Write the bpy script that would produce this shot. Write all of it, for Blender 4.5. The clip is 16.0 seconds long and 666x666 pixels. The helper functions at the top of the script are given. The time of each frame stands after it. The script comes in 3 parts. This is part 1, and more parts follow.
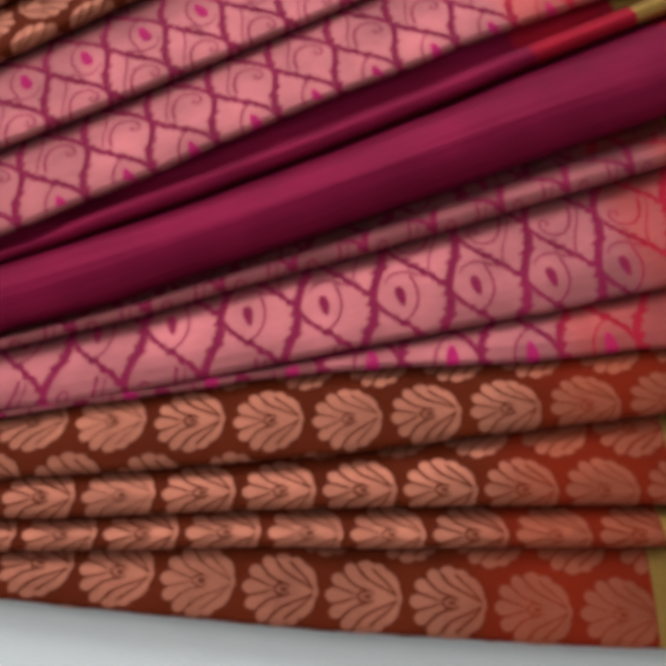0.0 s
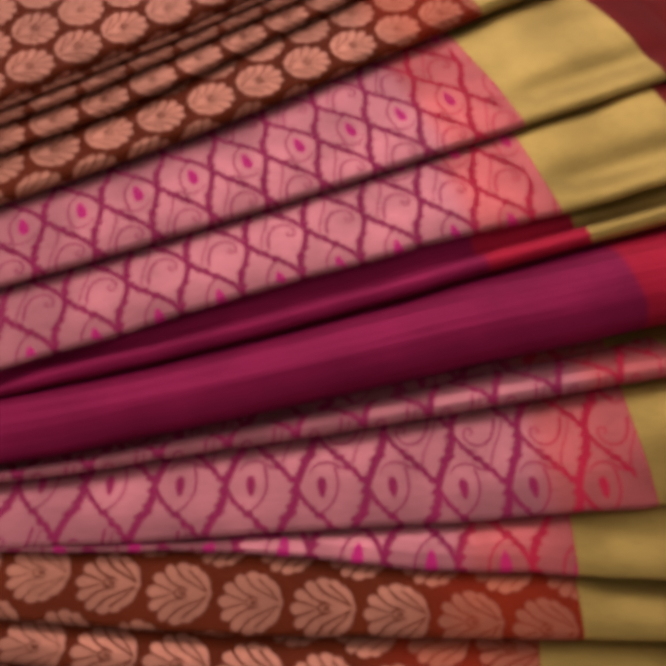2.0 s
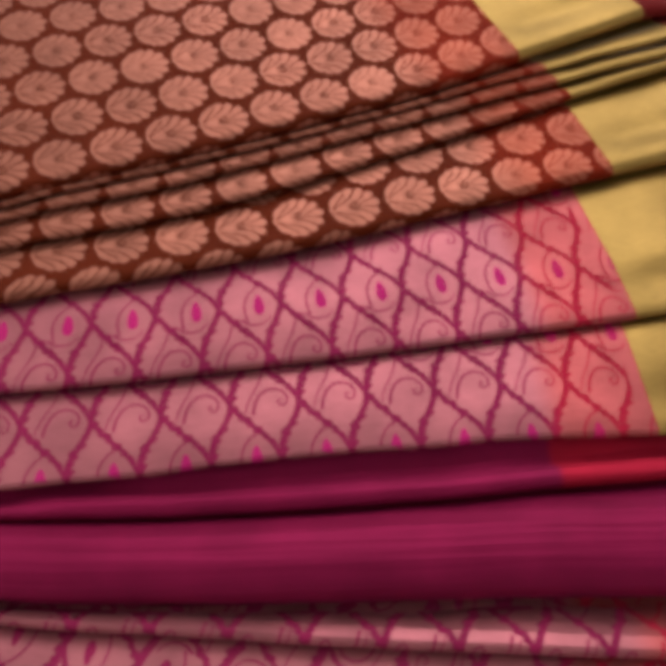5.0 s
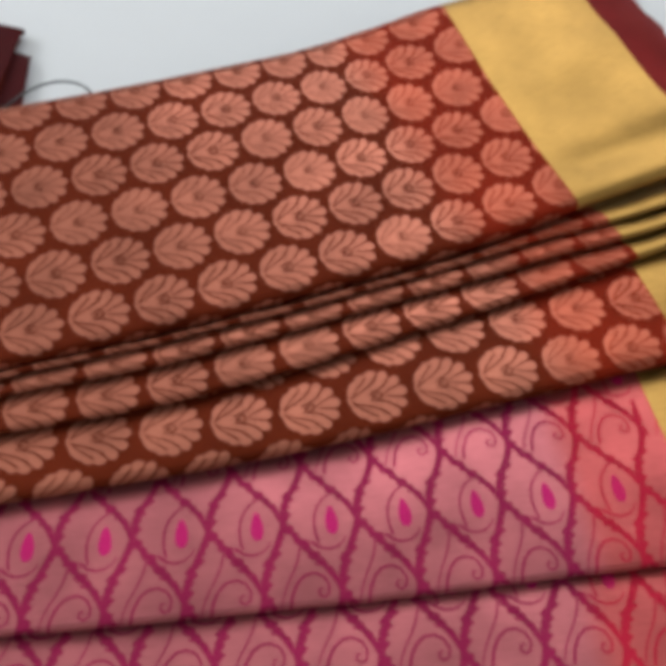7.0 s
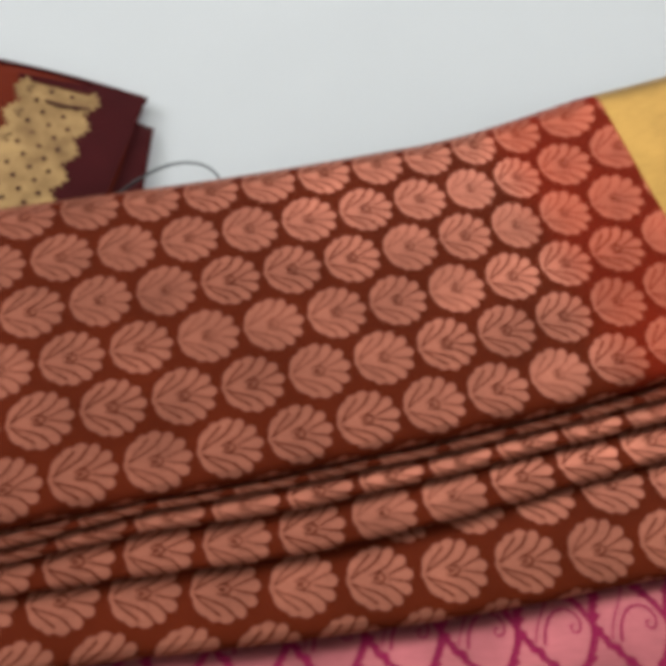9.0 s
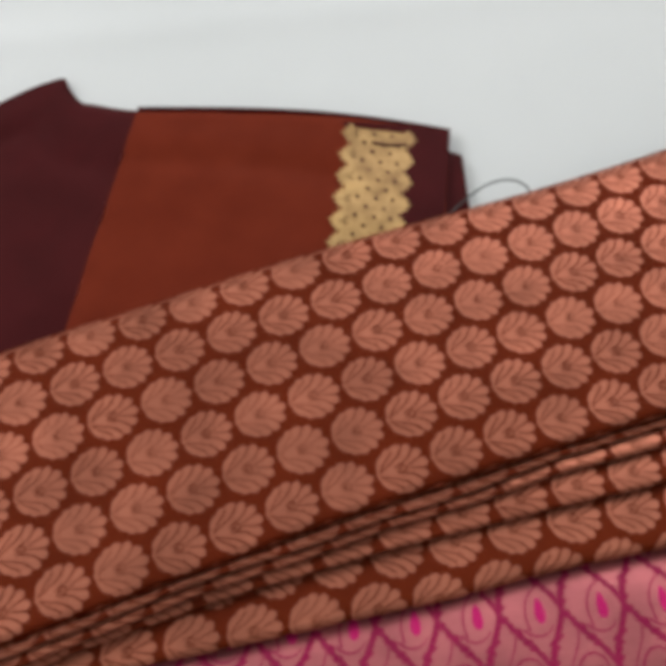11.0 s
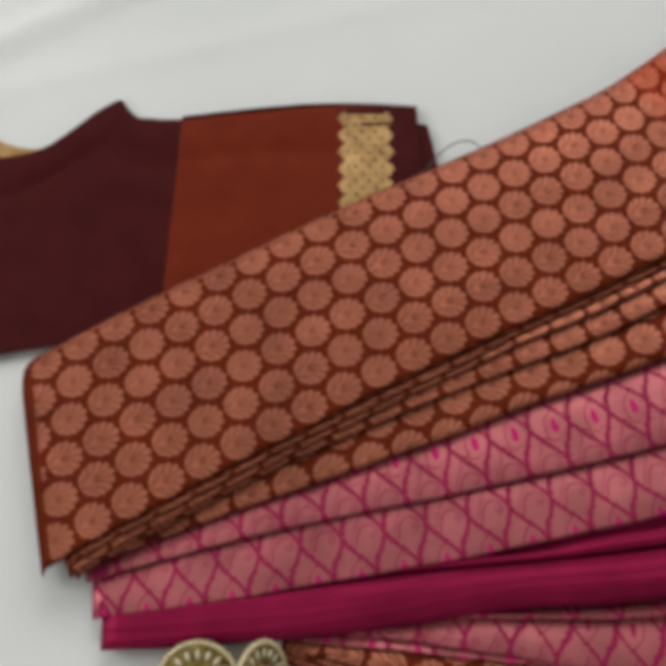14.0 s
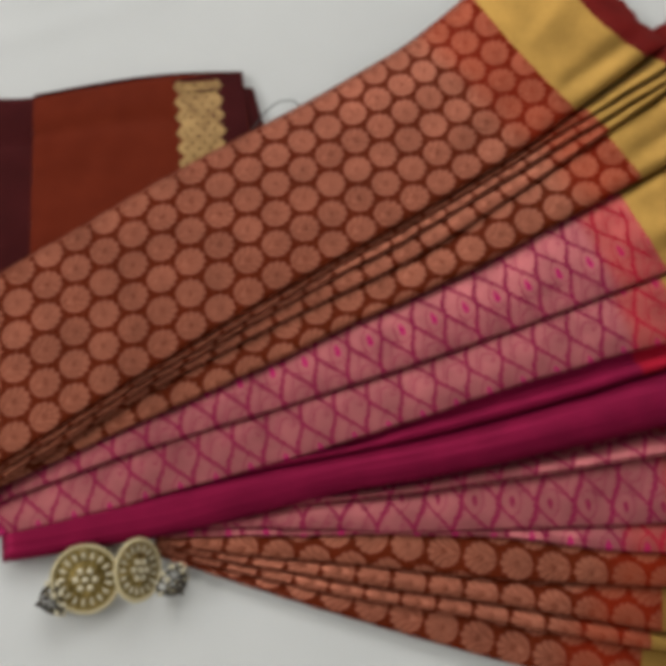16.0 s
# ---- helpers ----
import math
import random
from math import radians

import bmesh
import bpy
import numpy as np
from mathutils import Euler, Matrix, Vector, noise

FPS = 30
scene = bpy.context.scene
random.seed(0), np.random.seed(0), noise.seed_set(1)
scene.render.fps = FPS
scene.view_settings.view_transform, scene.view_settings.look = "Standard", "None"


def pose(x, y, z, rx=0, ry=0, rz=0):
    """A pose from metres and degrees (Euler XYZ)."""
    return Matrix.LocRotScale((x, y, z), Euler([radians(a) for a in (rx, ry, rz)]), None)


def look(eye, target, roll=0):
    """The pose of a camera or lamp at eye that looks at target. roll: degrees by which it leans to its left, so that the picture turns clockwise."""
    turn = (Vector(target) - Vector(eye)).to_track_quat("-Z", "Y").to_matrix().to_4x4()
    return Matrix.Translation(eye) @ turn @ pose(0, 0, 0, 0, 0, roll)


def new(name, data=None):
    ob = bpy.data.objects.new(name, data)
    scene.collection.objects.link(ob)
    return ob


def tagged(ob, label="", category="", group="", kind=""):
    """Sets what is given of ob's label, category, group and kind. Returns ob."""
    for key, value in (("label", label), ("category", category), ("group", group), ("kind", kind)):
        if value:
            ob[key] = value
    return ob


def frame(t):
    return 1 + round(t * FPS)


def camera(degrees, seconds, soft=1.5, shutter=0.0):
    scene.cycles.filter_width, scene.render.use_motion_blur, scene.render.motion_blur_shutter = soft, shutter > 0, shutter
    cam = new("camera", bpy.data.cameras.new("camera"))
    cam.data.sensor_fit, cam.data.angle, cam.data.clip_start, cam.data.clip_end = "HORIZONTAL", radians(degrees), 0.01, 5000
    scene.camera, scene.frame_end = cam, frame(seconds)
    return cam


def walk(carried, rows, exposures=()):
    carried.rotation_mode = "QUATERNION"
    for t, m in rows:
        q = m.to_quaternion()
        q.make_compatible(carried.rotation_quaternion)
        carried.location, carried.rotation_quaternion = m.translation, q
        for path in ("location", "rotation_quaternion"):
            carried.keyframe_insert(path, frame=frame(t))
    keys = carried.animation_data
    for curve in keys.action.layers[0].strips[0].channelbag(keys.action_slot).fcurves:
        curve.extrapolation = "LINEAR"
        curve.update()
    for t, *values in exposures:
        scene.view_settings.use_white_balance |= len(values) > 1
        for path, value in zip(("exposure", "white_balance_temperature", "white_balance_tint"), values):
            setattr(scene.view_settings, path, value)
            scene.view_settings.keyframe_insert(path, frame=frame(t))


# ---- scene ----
cam = camera(41.0, 16.0, soft=7.4)
PATH = [
    (0, (0.054, 0.043, 0.224), (-0.076, 0.959, -1.549), -0.9),
    (0.5, (0.062, 0.05, 0.237), (-0.06, 0.988, -1.526), 0.8),
    (1, (0.07, 0.054, 0.25), (-0.073, 0.999, -1.507), 2.2),
    (1.5, (0.071, 0.067, 0.254), (-0.126, 1.025, -1.49), 2.3),
    (2, (0.077, 0.079, 0.265), (-0.142, 1.039, -1.476), 2.6),
    (2.5, (0.077, 0.085, 0.264), (-0.151, 1.045, -1.475), 5.9),
    (3, (0.08, 0.094, 0.261), (-0.176, 1.048, -1.478), 5.8),
    (3.5, (0.075, 0.105, 0.262), (-0.21, 1.065, -1.469), 6.2),
    (6, (0.044, 0.168, 0.259), (-0.375, 1.088, -1.466), 6.1),
    (6.5, (0.032, 0.19, 0.254), (-0.393, 1.109, -1.471), 6.1),
    (7, (0.025, 0.206, 0.25), (-0.402, 1.117, -1.479), 6.0),
    (7.5, (0.015, 0.223, 0.24), (-0.4, 1.125, -1.496), 6.7),
    (8, (0.004, 0.232, 0.236), (-0.402, 1.12, -1.509), 7.7),
    (8.5, (-0.009, 0.235, 0.236), (-0.455, 1.105, -1.509), 6.2),
    (9, (-0.032, 0.231, 0.25), (-0.492, 1.077, -1.502), 7.1),
    (9.5, (-0.054, 0.209, 0.259), (-0.531, 1.041, -1.496), 6.5),
    (10, (-0.073, 0.183, 0.28), (-0.573, 0.988, -1.481), 3.1),
    (12.5, (-0.145, 0.105, 0.371), (-0.616, 0.813, -1.44), -9.7),
    (13, (-0.134, 0.092, 0.401), (-0.599, 0.787, -1.416), -10.4),
    (13.5, (-0.119, 0.089, 0.424), (-0.549, 0.754, -1.413), -9.8),
    (14, (-0.101, 0.086, 0.45), (-0.493, 0.717, -1.407), -9.3),
    (14.5, (-0.081, 0.084, 0.469), (-0.417, 0.689, -1.407), -8.1),
    (15, (-0.059, 0.088, 0.484), (-0.318, 0.702, -1.401), -3.5),
    (15.5, (-0.05, 0.084, 0.508), (-0.298, 0.676, -1.386), -4.8),
    (16, (-0.038, 0.082, 0.526), (-0.242, 0.628, -1.387), -3.6),
]
EXPOSURES = [(0.0, 0.04, 6450, 11), (1.5, 0.05, 6350, 12), (3.5, 0.13, 6200, 13), (7.0, 0.09, 6350, 12), (9.5, 0.09, 6550, 11), (12.5, -0.02, 6700, 11), (16.0, -0.24, 6950, 12)]
walk(cam, [(t, look(eye, target, roll)) for t, eye, target, roll in PATH], EXPOSURES)

# ---- world and light ----
world = bpy.data.worlds.new("room_daylight")
scene.world = world
world.use_nodes = True
sky = world.node_tree.nodes.new("ShaderNodeTexSky")
sky.sky_type, sky.sun_disc = "NISHITA", False
sky.sun_elevation, sky.sun_rotation = radians(40), radians(150)
world.node_tree.links.new(sky.outputs[0], world.node_tree.nodes["Background"].inputs[0])
world.node_tree.nodes["Background"].inputs[1].default_value = 0.12


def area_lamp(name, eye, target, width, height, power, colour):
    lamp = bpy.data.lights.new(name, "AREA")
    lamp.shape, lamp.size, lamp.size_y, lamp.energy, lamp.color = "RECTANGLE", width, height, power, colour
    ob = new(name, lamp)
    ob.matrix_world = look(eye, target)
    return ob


# Two added soft lamps, north and west; their true source is unseen.
area_lamp("added_north_light", (-0.75, 2.19, 1.65), (-0.75, 0.0, 1.65), 2.1, 1.2, 44.0, (0.96, 0.99, 1.0))
area_lamp("added_west_light", (-2.19, -0.1, 1.5), (0.0, -0.1, 1.5), 1.5, 1.3, 36.0, (0.96, 0.99, 1.0))


# ---- materials ----
def material(name, rough=0.6, metal=0.0, sheen=0.0):
    mat = bpy.data.materials.new(name)
    mat.use_nodes = True
    nodes, links = mat.node_tree.nodes, mat.node_tree.links
    shader = nodes["Principled BSDF"]
    shader.inputs["Roughness"].default_value = rough
    shader.inputs["Metallic"].default_value = metal
    shader.inputs["Sheen Weight"].default_value = sheen
    return mat, nodes, links, shader


def ramp(nodes, links, source, stops):
    node = nodes.new("ShaderNodeValToRGB")
    node.color_ramp.elements[0].position, node.color_ramp.elements[0].color = stops[0][0], (*stops[0][1], 1)
    node.color_ramp.elements[1].position, node.color_ramp.elements[1].color = stops[1][0], (*stops[1][1], 1)
    links.new(source, node.inputs[0])
    return node.outputs[0]


def noise_of(nodes, links, coords, scale, detail=3.0):
    node = nodes.new("ShaderNodeTexNoise")
    node.inputs["Scale"].default_value, node.inputs["Detail"].default_value = scale, detail
    links.new(coords, node.inputs["Vector"])
    return node.outputs["Fac"]


def mixed(nodes, links, a, b, fac, mode="MIX"):
    node = nodes.new("ShaderNodeMix")
    node.data_type, node.blend_type = "RGBA", mode
    for socket, value in ((node.inputs[0], fac), (node.inputs[6], a), (node.inputs[7], b)):
        if isinstance(value, bpy.types.NodeSocket):
            links.new(value, socket)
        elif isinstance(value, float):
            socket.default_value = value
        else:
            socket.default_value = (*value, 1)
    return node.outputs[2]


def silk(name, ground, red, rough, metal, thread=0.12, sheen=0.0, start=-0.044, end=-0.034, patch=(0.74, 1.0), crease=0.0):
    """Woven silk: UV in metres, u = 0 at the gold border; the warp turns red just before it."""
    mat, nodes, links, shader = material(name, rough, metal, sheen)
    uv = nodes.new("ShaderNodeUVMap").outputs[0]
    split = nodes.new("ShaderNodeSeparateXYZ")
    links.new(uv, split.inputs[0])
    zone = nodes.new("ShaderNodeMapRange")
    zone.interpolation_type = "SMOOTHSTEP"
    zone.inputs[1].default_value, zone.inputs[2].default_value = start, end
    links.new(split.outputs[0], zone.inputs[0])
    shader.inputs["Specular IOR Level"].default_value = 0.03
    colour = mixed(nodes, links, ground, red, zone.outputs[0])
    # random tone patches; the wider range on the zari paints in its shimmer
    big = noise_of(nodes, links, uv, 38.0, 4.0)
    colour = mixed(nodes, links, colour, ramp(nodes, links, big, ((0.32, (patch[0],) * 3), (0.68, (patch[1],) * 3))), 1.0, "MULTIPLY")
    # weft ribs and slubs, stretched along the warp
    stretch = nodes.new("ShaderNodeMapping")
    stretch.inputs["Scale"].default_value = (180.0, 1500.0, 1.0)
    links.new(uv, stretch.inputs[0])
    slub = noise_of(nodes, links, stretch.outputs[0], 1.0, 2.0)
    colour = mixed(nodes, links, colour, ramp(nodes, links, slub, ((0.3, (1 - thread,) * 3), (0.7, (1.0, 1.0, 1.0)))), 1.0, "MULTIPLY")
    links.new(colour, shader.inputs["Base Color"])
    bump = nodes.new("ShaderNodeBump")
    bump.inputs["Strength"].default_value, bump.inputs["Distance"].default_value = 0.25, 0.0002
    links.new(slub, bump.inputs["Height"])
    if crease:
        # long fine pulls along the fold
        pull = nodes.new("ShaderNodeMapping")
        pull.inputs["Scale"].default_value = (5.0, 230.0, 1.0)
        links.new(uv, pull.inputs[0])
        lines = nodes.new("ShaderNodeBump")
        lines.inputs["Strength"].default_value, lines.inputs["Distance"].default_value = 0.7, crease
        links.new(noise_of(nodes, links, pull.outputs[0], 1.0, 2.0), lines.inputs["Height"])
        links.new(lines.outputs[0], bump.inputs["Normal"])
    links.new(bump.outputs[0], shader.inputs["Normal"])
    return mat


BROWN_GROUND = silk("rust_brown_silk", (0.136, 0.0188, 0.0058), (0.235, 0.019, 0.006), 0.6, 0.0, 0.12, 0.0, -0.054, -0.030)
BROWN_MOTIF = silk("copper_zari_on_brown", (0.405, 0.136, 0.084), (0.37, 0.090, 0.049), 0.40, 0.5, 0.14, 0.0, -0.054, -0.030, (0.78, 1.12))
BROWN_LINE = silk("brown_thread_between_lobes", (0.155, 0.030, 0.012), (0.27, 0.034, 0.012), 0.6, 0.0, 0.12, 0.0, -0.054, -0.030)
PINK_GROUND = silk("magenta_brocade_silk", (0.325, 0.019, 0.074), (0.50, 0.018, 0.044), 0.55, 0.0, start=-0.038, end=-0.027)
PINK_MOTIF = silk("rose_zari_on_magenta", (0.42, 0.120, 0.127), (0.45, 0.088, 0.082), 0.40, 0.5, 0.14, start=-0.038, end=-0.027, patch=(0.72, 1.12))
PINK_DOT = silk("bright_magenta_thread", (0.56, 0.02, 0.145), (0.58, 0.02, 0.11), 0.5, 0.0, start=-0.038, end=-0.027)
PLAIN_MAGENTA = silk("plain_magenta_silk", (0.235, 0.009, 0.046), (0.39, 0.011, 0.030), 0.46, 0.4, 0.05, 0.0, -0.040, -0.037, crease=0.0016)
GOLD = silk("gold_zari_border", (0.43, 0.245, 0.063), (0.43, 0.245, 0.063), 0.48, 0.85, 0.2, patch=(0.78, 1.06), crease=0.00008)
HEM = silk("red_hem_silk", (0.20, 0.015, 0.013), (0.20, 0.015, 0.013), 0.55, 0.0)


def sheet_material():
    mat, nodes, links, shader = material("white_cotton_sheet", 0.85)
    at = nodes.new("ShaderNodeTexCoord").outputs["Object"]
    big = noise_of(nodes, links, at, 5.0, 4.0)
    links.new(ramp(nodes, links, big, ((0.3, (0.62, 0.632, 0.625)), (0.7, (0.68, 0.688, 0.68)))), shader.inputs["Base Color"])
    bump = nodes.new("ShaderNodeBump")
    bump.inputs["Strength"].default_value, bump.inputs["Distance"].default_value = 0.3, 0.0004
    links.new(noise_of(nodes, links, at, 900.0, 2.0), bump.inputs["Height"])
    links.new(bump.outputs[0], shader.inputs["Normal"])
    return mat


SHEET = sheet_material()


def plain(name, low, high, rough, metal=0.0, scale=60.0, relief=0.0003, gloss=0.5):
    mat, nodes, links, shader = material(name, rough, metal)
    shader.inputs["Specular IOR Level"].default_value = gloss
    at = nodes.new("ShaderNodeTexCoord").outputs["Object"]
    n = noise_of(nodes, links, at, scale, 4.0)
    links.new(ramp(nodes, links, n, ((0.3, low), (0.7, high))), shader.inputs["Base Color"])
    bump = nodes.new("ShaderNodeBump")
    bump.inputs["Strength"].default_value, bump.inputs["Distance"].default_value = 0.3, relief
    links.new(noise_of(nodes, links, at, scale * 12, 2.0), bump.inputs["Height"])
    links.new(bump.outputs[0], shader.inputs["Normal"])
    return mat


MAROON = plain("dark_maroon_silk", (0.048, 0.0062, 0.0066), (0.060, 0.0078, 0.0085), 0.6, gloss=0.04)
RUST = plain("rust_red_silk", (0.13, 0.0165, 0.006), (0.155, 0.021, 0.008), 0.6, gloss=0.04)
CUFF_GOLD = plain("gold_brocade", (0.21, 0.108, 0.033), (0.46, 0.275, 0.10), 0.42, 0.45, 110.0)
CUFF_DARK = plain("maroon_thread_and_crease_shade", (0.035, 0.009, 0.006), (0.06, 0.012, 0.008), 0.6, gloss=0.1)
CEILING = plain("reflection_dimming_grey", (0.42, 0.42, 0.41), (0.47, 0.47, 0.46), 0.8, 0.0, 3.0)
WALL = plain("white_wall_paint", (0.75, 0.74, 0.72), (0.8, 0.79, 0.77), 0.8, 0.0, 3.0)
FLOOR = plain("grey_floor", (0.35, 0.34, 0.33), (0.42, 0.41, 0.40), 0.5, 0.0, 5.0)
PEARL = plain("pearl", (0.60, 0.49, 0.26), (0.78, 0.70, 0.46), 0.3, 0.0, 200.0)
OLD_GOLD = plain("antique_gold", (0.11, 0.075, 0.020), (0.44, 0.31, 0.10), 0.36, 0.8, 400.0)
DARK_METAL = plain("blackened_metal", (0.020, 0.013, 0.008), (0.065, 0.045, 0.025), 0.5, 0.5, 400.0)
STONE = plain("clear_stone", (0.58, 0.50, 0.33), (0.80, 0.73, 0.54), 0.12, 0.0, 300.0)
THREAD = plain("dark_thread", (0.05, 0.06, 0.06), (0.08, 0.09, 0.09), 0.7)


# ---- mesh helpers ----
def mesh_object(name, verts, faces, mat, parent=None, uvs=None, smooth=True, label=""):
    me = bpy.data.meshes.new(name)
    me.from_pydata([tuple(v) for v in verts], [], faces)
    if uvs is not None:
        layer = me.uv_layers.new(name="UVMap")
        loops = np.empty(len(me.loops), dtype=np.int32)
        me.loops.foreach_get("vertex_index", loops)
        layer.data.foreach_set("uv", np.asarray(uvs, dtype=np.float32)[loops].ravel())
    me.polygons.foreach_set("use_smooth", [smooth] * len(me.polygons))
    me.materials.append(mat)
    me.update()
    ob = new(name, me)
    if parent is not None:
        ob.parent = parent
    if label:
        ob["label"] = label
    return ob


def part(name, bm, mat, parent, label="", smooth=True):
    me = bpy.data.meshes.new(name)
    bm.to_mesh(me)
    bm.free()
    me.polygons.foreach_set("use_smooth", [smooth] * len(me.polygons))
    me.materials.append(mat)
    ob = new(name, me)
    ob.parent = parent
    if label:
        ob["label"] = label
    return ob


def grid_mesh(name, place, us, vs, mat, parent=None, label="", uv=lambda u, v: (u, v)):
    verts = [place(u, v) for u in us for v in vs]
    uvs = [uv(u, v) for u in us for v in vs]
    n = len(vs)
    faces = [(i * n + j, (i + 1) * n + j, (i + 1) * n + j + 1, i * n + j + 1) for i in range(len(us) - 1) for j in range(n - 1)]
    return mesh_object(name, verts, faces, mat, parent, uvs, True, label)


def smooth_curve(points, step=0.003):
    """Evenly spaced places on a smooth line through plan points."""
    p = [2 * np.array(points[0]) - points[1], *map(np.array, points), 2 * np.array(points[-1]) - points[-2]]
    out = []
    for a, b, c, d in zip(p, p[1:], p[2:], p[3:]):
        for k in range(12):
            t = k / 12
            out.append(0.5 * (2 * b + (c - a) * t + (2 * a - 5 * b + 4 * c - d) * t * t + (3 * b - a - 3 * c + d) * t ** 3))
    out.append(p[-2])
    out = np.array(out)
    for _ in range(30):
        out[1:-1] = 0.25 * out[:-2] + 0.5 * out[1:-1] + 0.25 * out[2:]
    long = np.r_[0, np.cumsum(np.linalg.norm(np.diff(out, axis=0), axis=1))]
    s = np.linspace(0, long[-1], max(8, int(long[-1] / step)))
    return np.stack([np.interp(s, long, out[:, 0]), np.interp(s, long, out[:, 1])], 1), s


def tube(name, points, radius, mat, parent=None, sides=6):
    verts, faces = [], []
    p = [Vector(q) for q in points]
    for i, q in enumerate(p):
        d = (p[min(i + 1, len(p) - 1)] - p[max(i - 1, 0)]).normalized()
        a = d.cross(Vector((0, 0, 1)))
        a = a.normalized() if a.length > 1e-4 else Vector((1, 0, 0))
        b = d.cross(a)
        verts += [q + radius * (math.cos(t) * a + math.sin(t) * b) for t in [2 * math.pi * k / sides for k in range(sides)]]
    for i in range(len(p) - 1):
        for k in range(sides):
            faces.append((i * sides + k, i * sides + (k + 1) % sides, (i + 1) * sides + (k + 1) % sides, (i + 1) * sides + k))
    return mesh_object(name, verts, faces, mat, parent)


# ---- the room ----
def box(name, lo, hi, mat, parent=None):
    bm = bmesh.new()
    bmesh.ops.create_cube(bm, size=1)
    for v in bm.verts:
        v.co = Vector([lo[k] if v.co[k] < 0 else hi[k] for k in range(3)])
    return part(name, bm, mat, parent, smooth=False)


tagged(box("floor", (-2.2, -1.8, -0.06), (2.2, 2.2, -0.012), FLOOR), "grey floor under the spread white sheet", "floor", kind="structure")
# added ceiling, out of view; its grey keeps reflections in the cloth dim
tagged(box("ceiling", (-2.3, -1.9, 2.6), (2.3, 2.3, 2.7), CEILING), "unseen ceiling, added and greyed to dim reflections", "ceiling", kind="structure")


def unseen_wall(name, along, lo, hi, at, thick, opening=None):
    """An unseen wall along x or y, added to bounce light; the opening is a span and a height span, cut right through.
    """
    def piece(a, b, z0, z1):
        bm = bmesh.new()
        bmesh.ops.create_cube(bm, size=1)
        for v in bm.verts:
            p, q, z = (a if v.co.x < 0 else b), (at if v.co.y < 0 else at + thick), (z0 if v.co.z < 0 else z1)
            v.co = Vector((p, q, z)) if along == "x" else Vector((q, p, z))
        return bm
    spans = [(lo, hi, -0.06, 2.6)]
    if opening:
        a, b, z0, z1 = opening
        spans = [(lo, a, -0.06, 2.6), (b, hi, -0.06, 2.6), (a, b, -0.06, z0), (a, b, z1, 2.6)]
    root = tagged(new(name), "plain white unseen wall added to bounce light", "wall", kind="structure")
    for span in spans:
        part("wall_face", piece(*span), WALL, root, smooth=False)


# the north and west openings are made up to suit the added lamps
unseen_wall("wall_north", "x", -2.2, 2.2, 2.2, 0.1, (-1.85, 0.35, 1.0, 2.3))
unseen_wall("wall_south", "x", -2.2, 2.2, -1.9, 0.1)
unseen_wall("wall_east", "y", -1.9, 2.3, 2.2, 0.1)
unseen_wall("wall_west", "y", -1.9, 2.3, -2.3, 0.1, (-0.9, 0.7, 0.8, 2.2))


CREASES = ((0.549, 1.18, 0.0065, 0.016), (0.422, 0.72, 0.0016, 0.010), (0.66, 0.95, 0.006, 0.018), (0.50, 0.55, 0.0018, 0.008))


def sheet_place(u, v):
    z = 0.0006 * noise.noise(Vector((u * 6, v * 6, 1)))
    # long soft creases on the far side
    for c, k, h, w in CREASES:
        d = (v - c - k * (u + 0.3)) / w
        z += h * math.exp(-d * d) * (0.6 + 0.4 * noise.noise(Vector((u * 4, c, 0))))
    return (u, v, z - 0.0008)


sheet = grid_mesh("bed_sheet", sheet_place, np.linspace(-1.3, 1.2, 260), np.linspace(-0.8, 1.3, 420), SHEET)
tagged(sheet, "white cotton sheet with soft creases spread flat", "sheet", kind="structure")

# ---- the saree ----
saree = new("saree")
tagged(saree, "brown, pink and magenta brocade silk saree fanned out in pleats", "saree")
LEFT, RIGHT = -0.25, 0.10


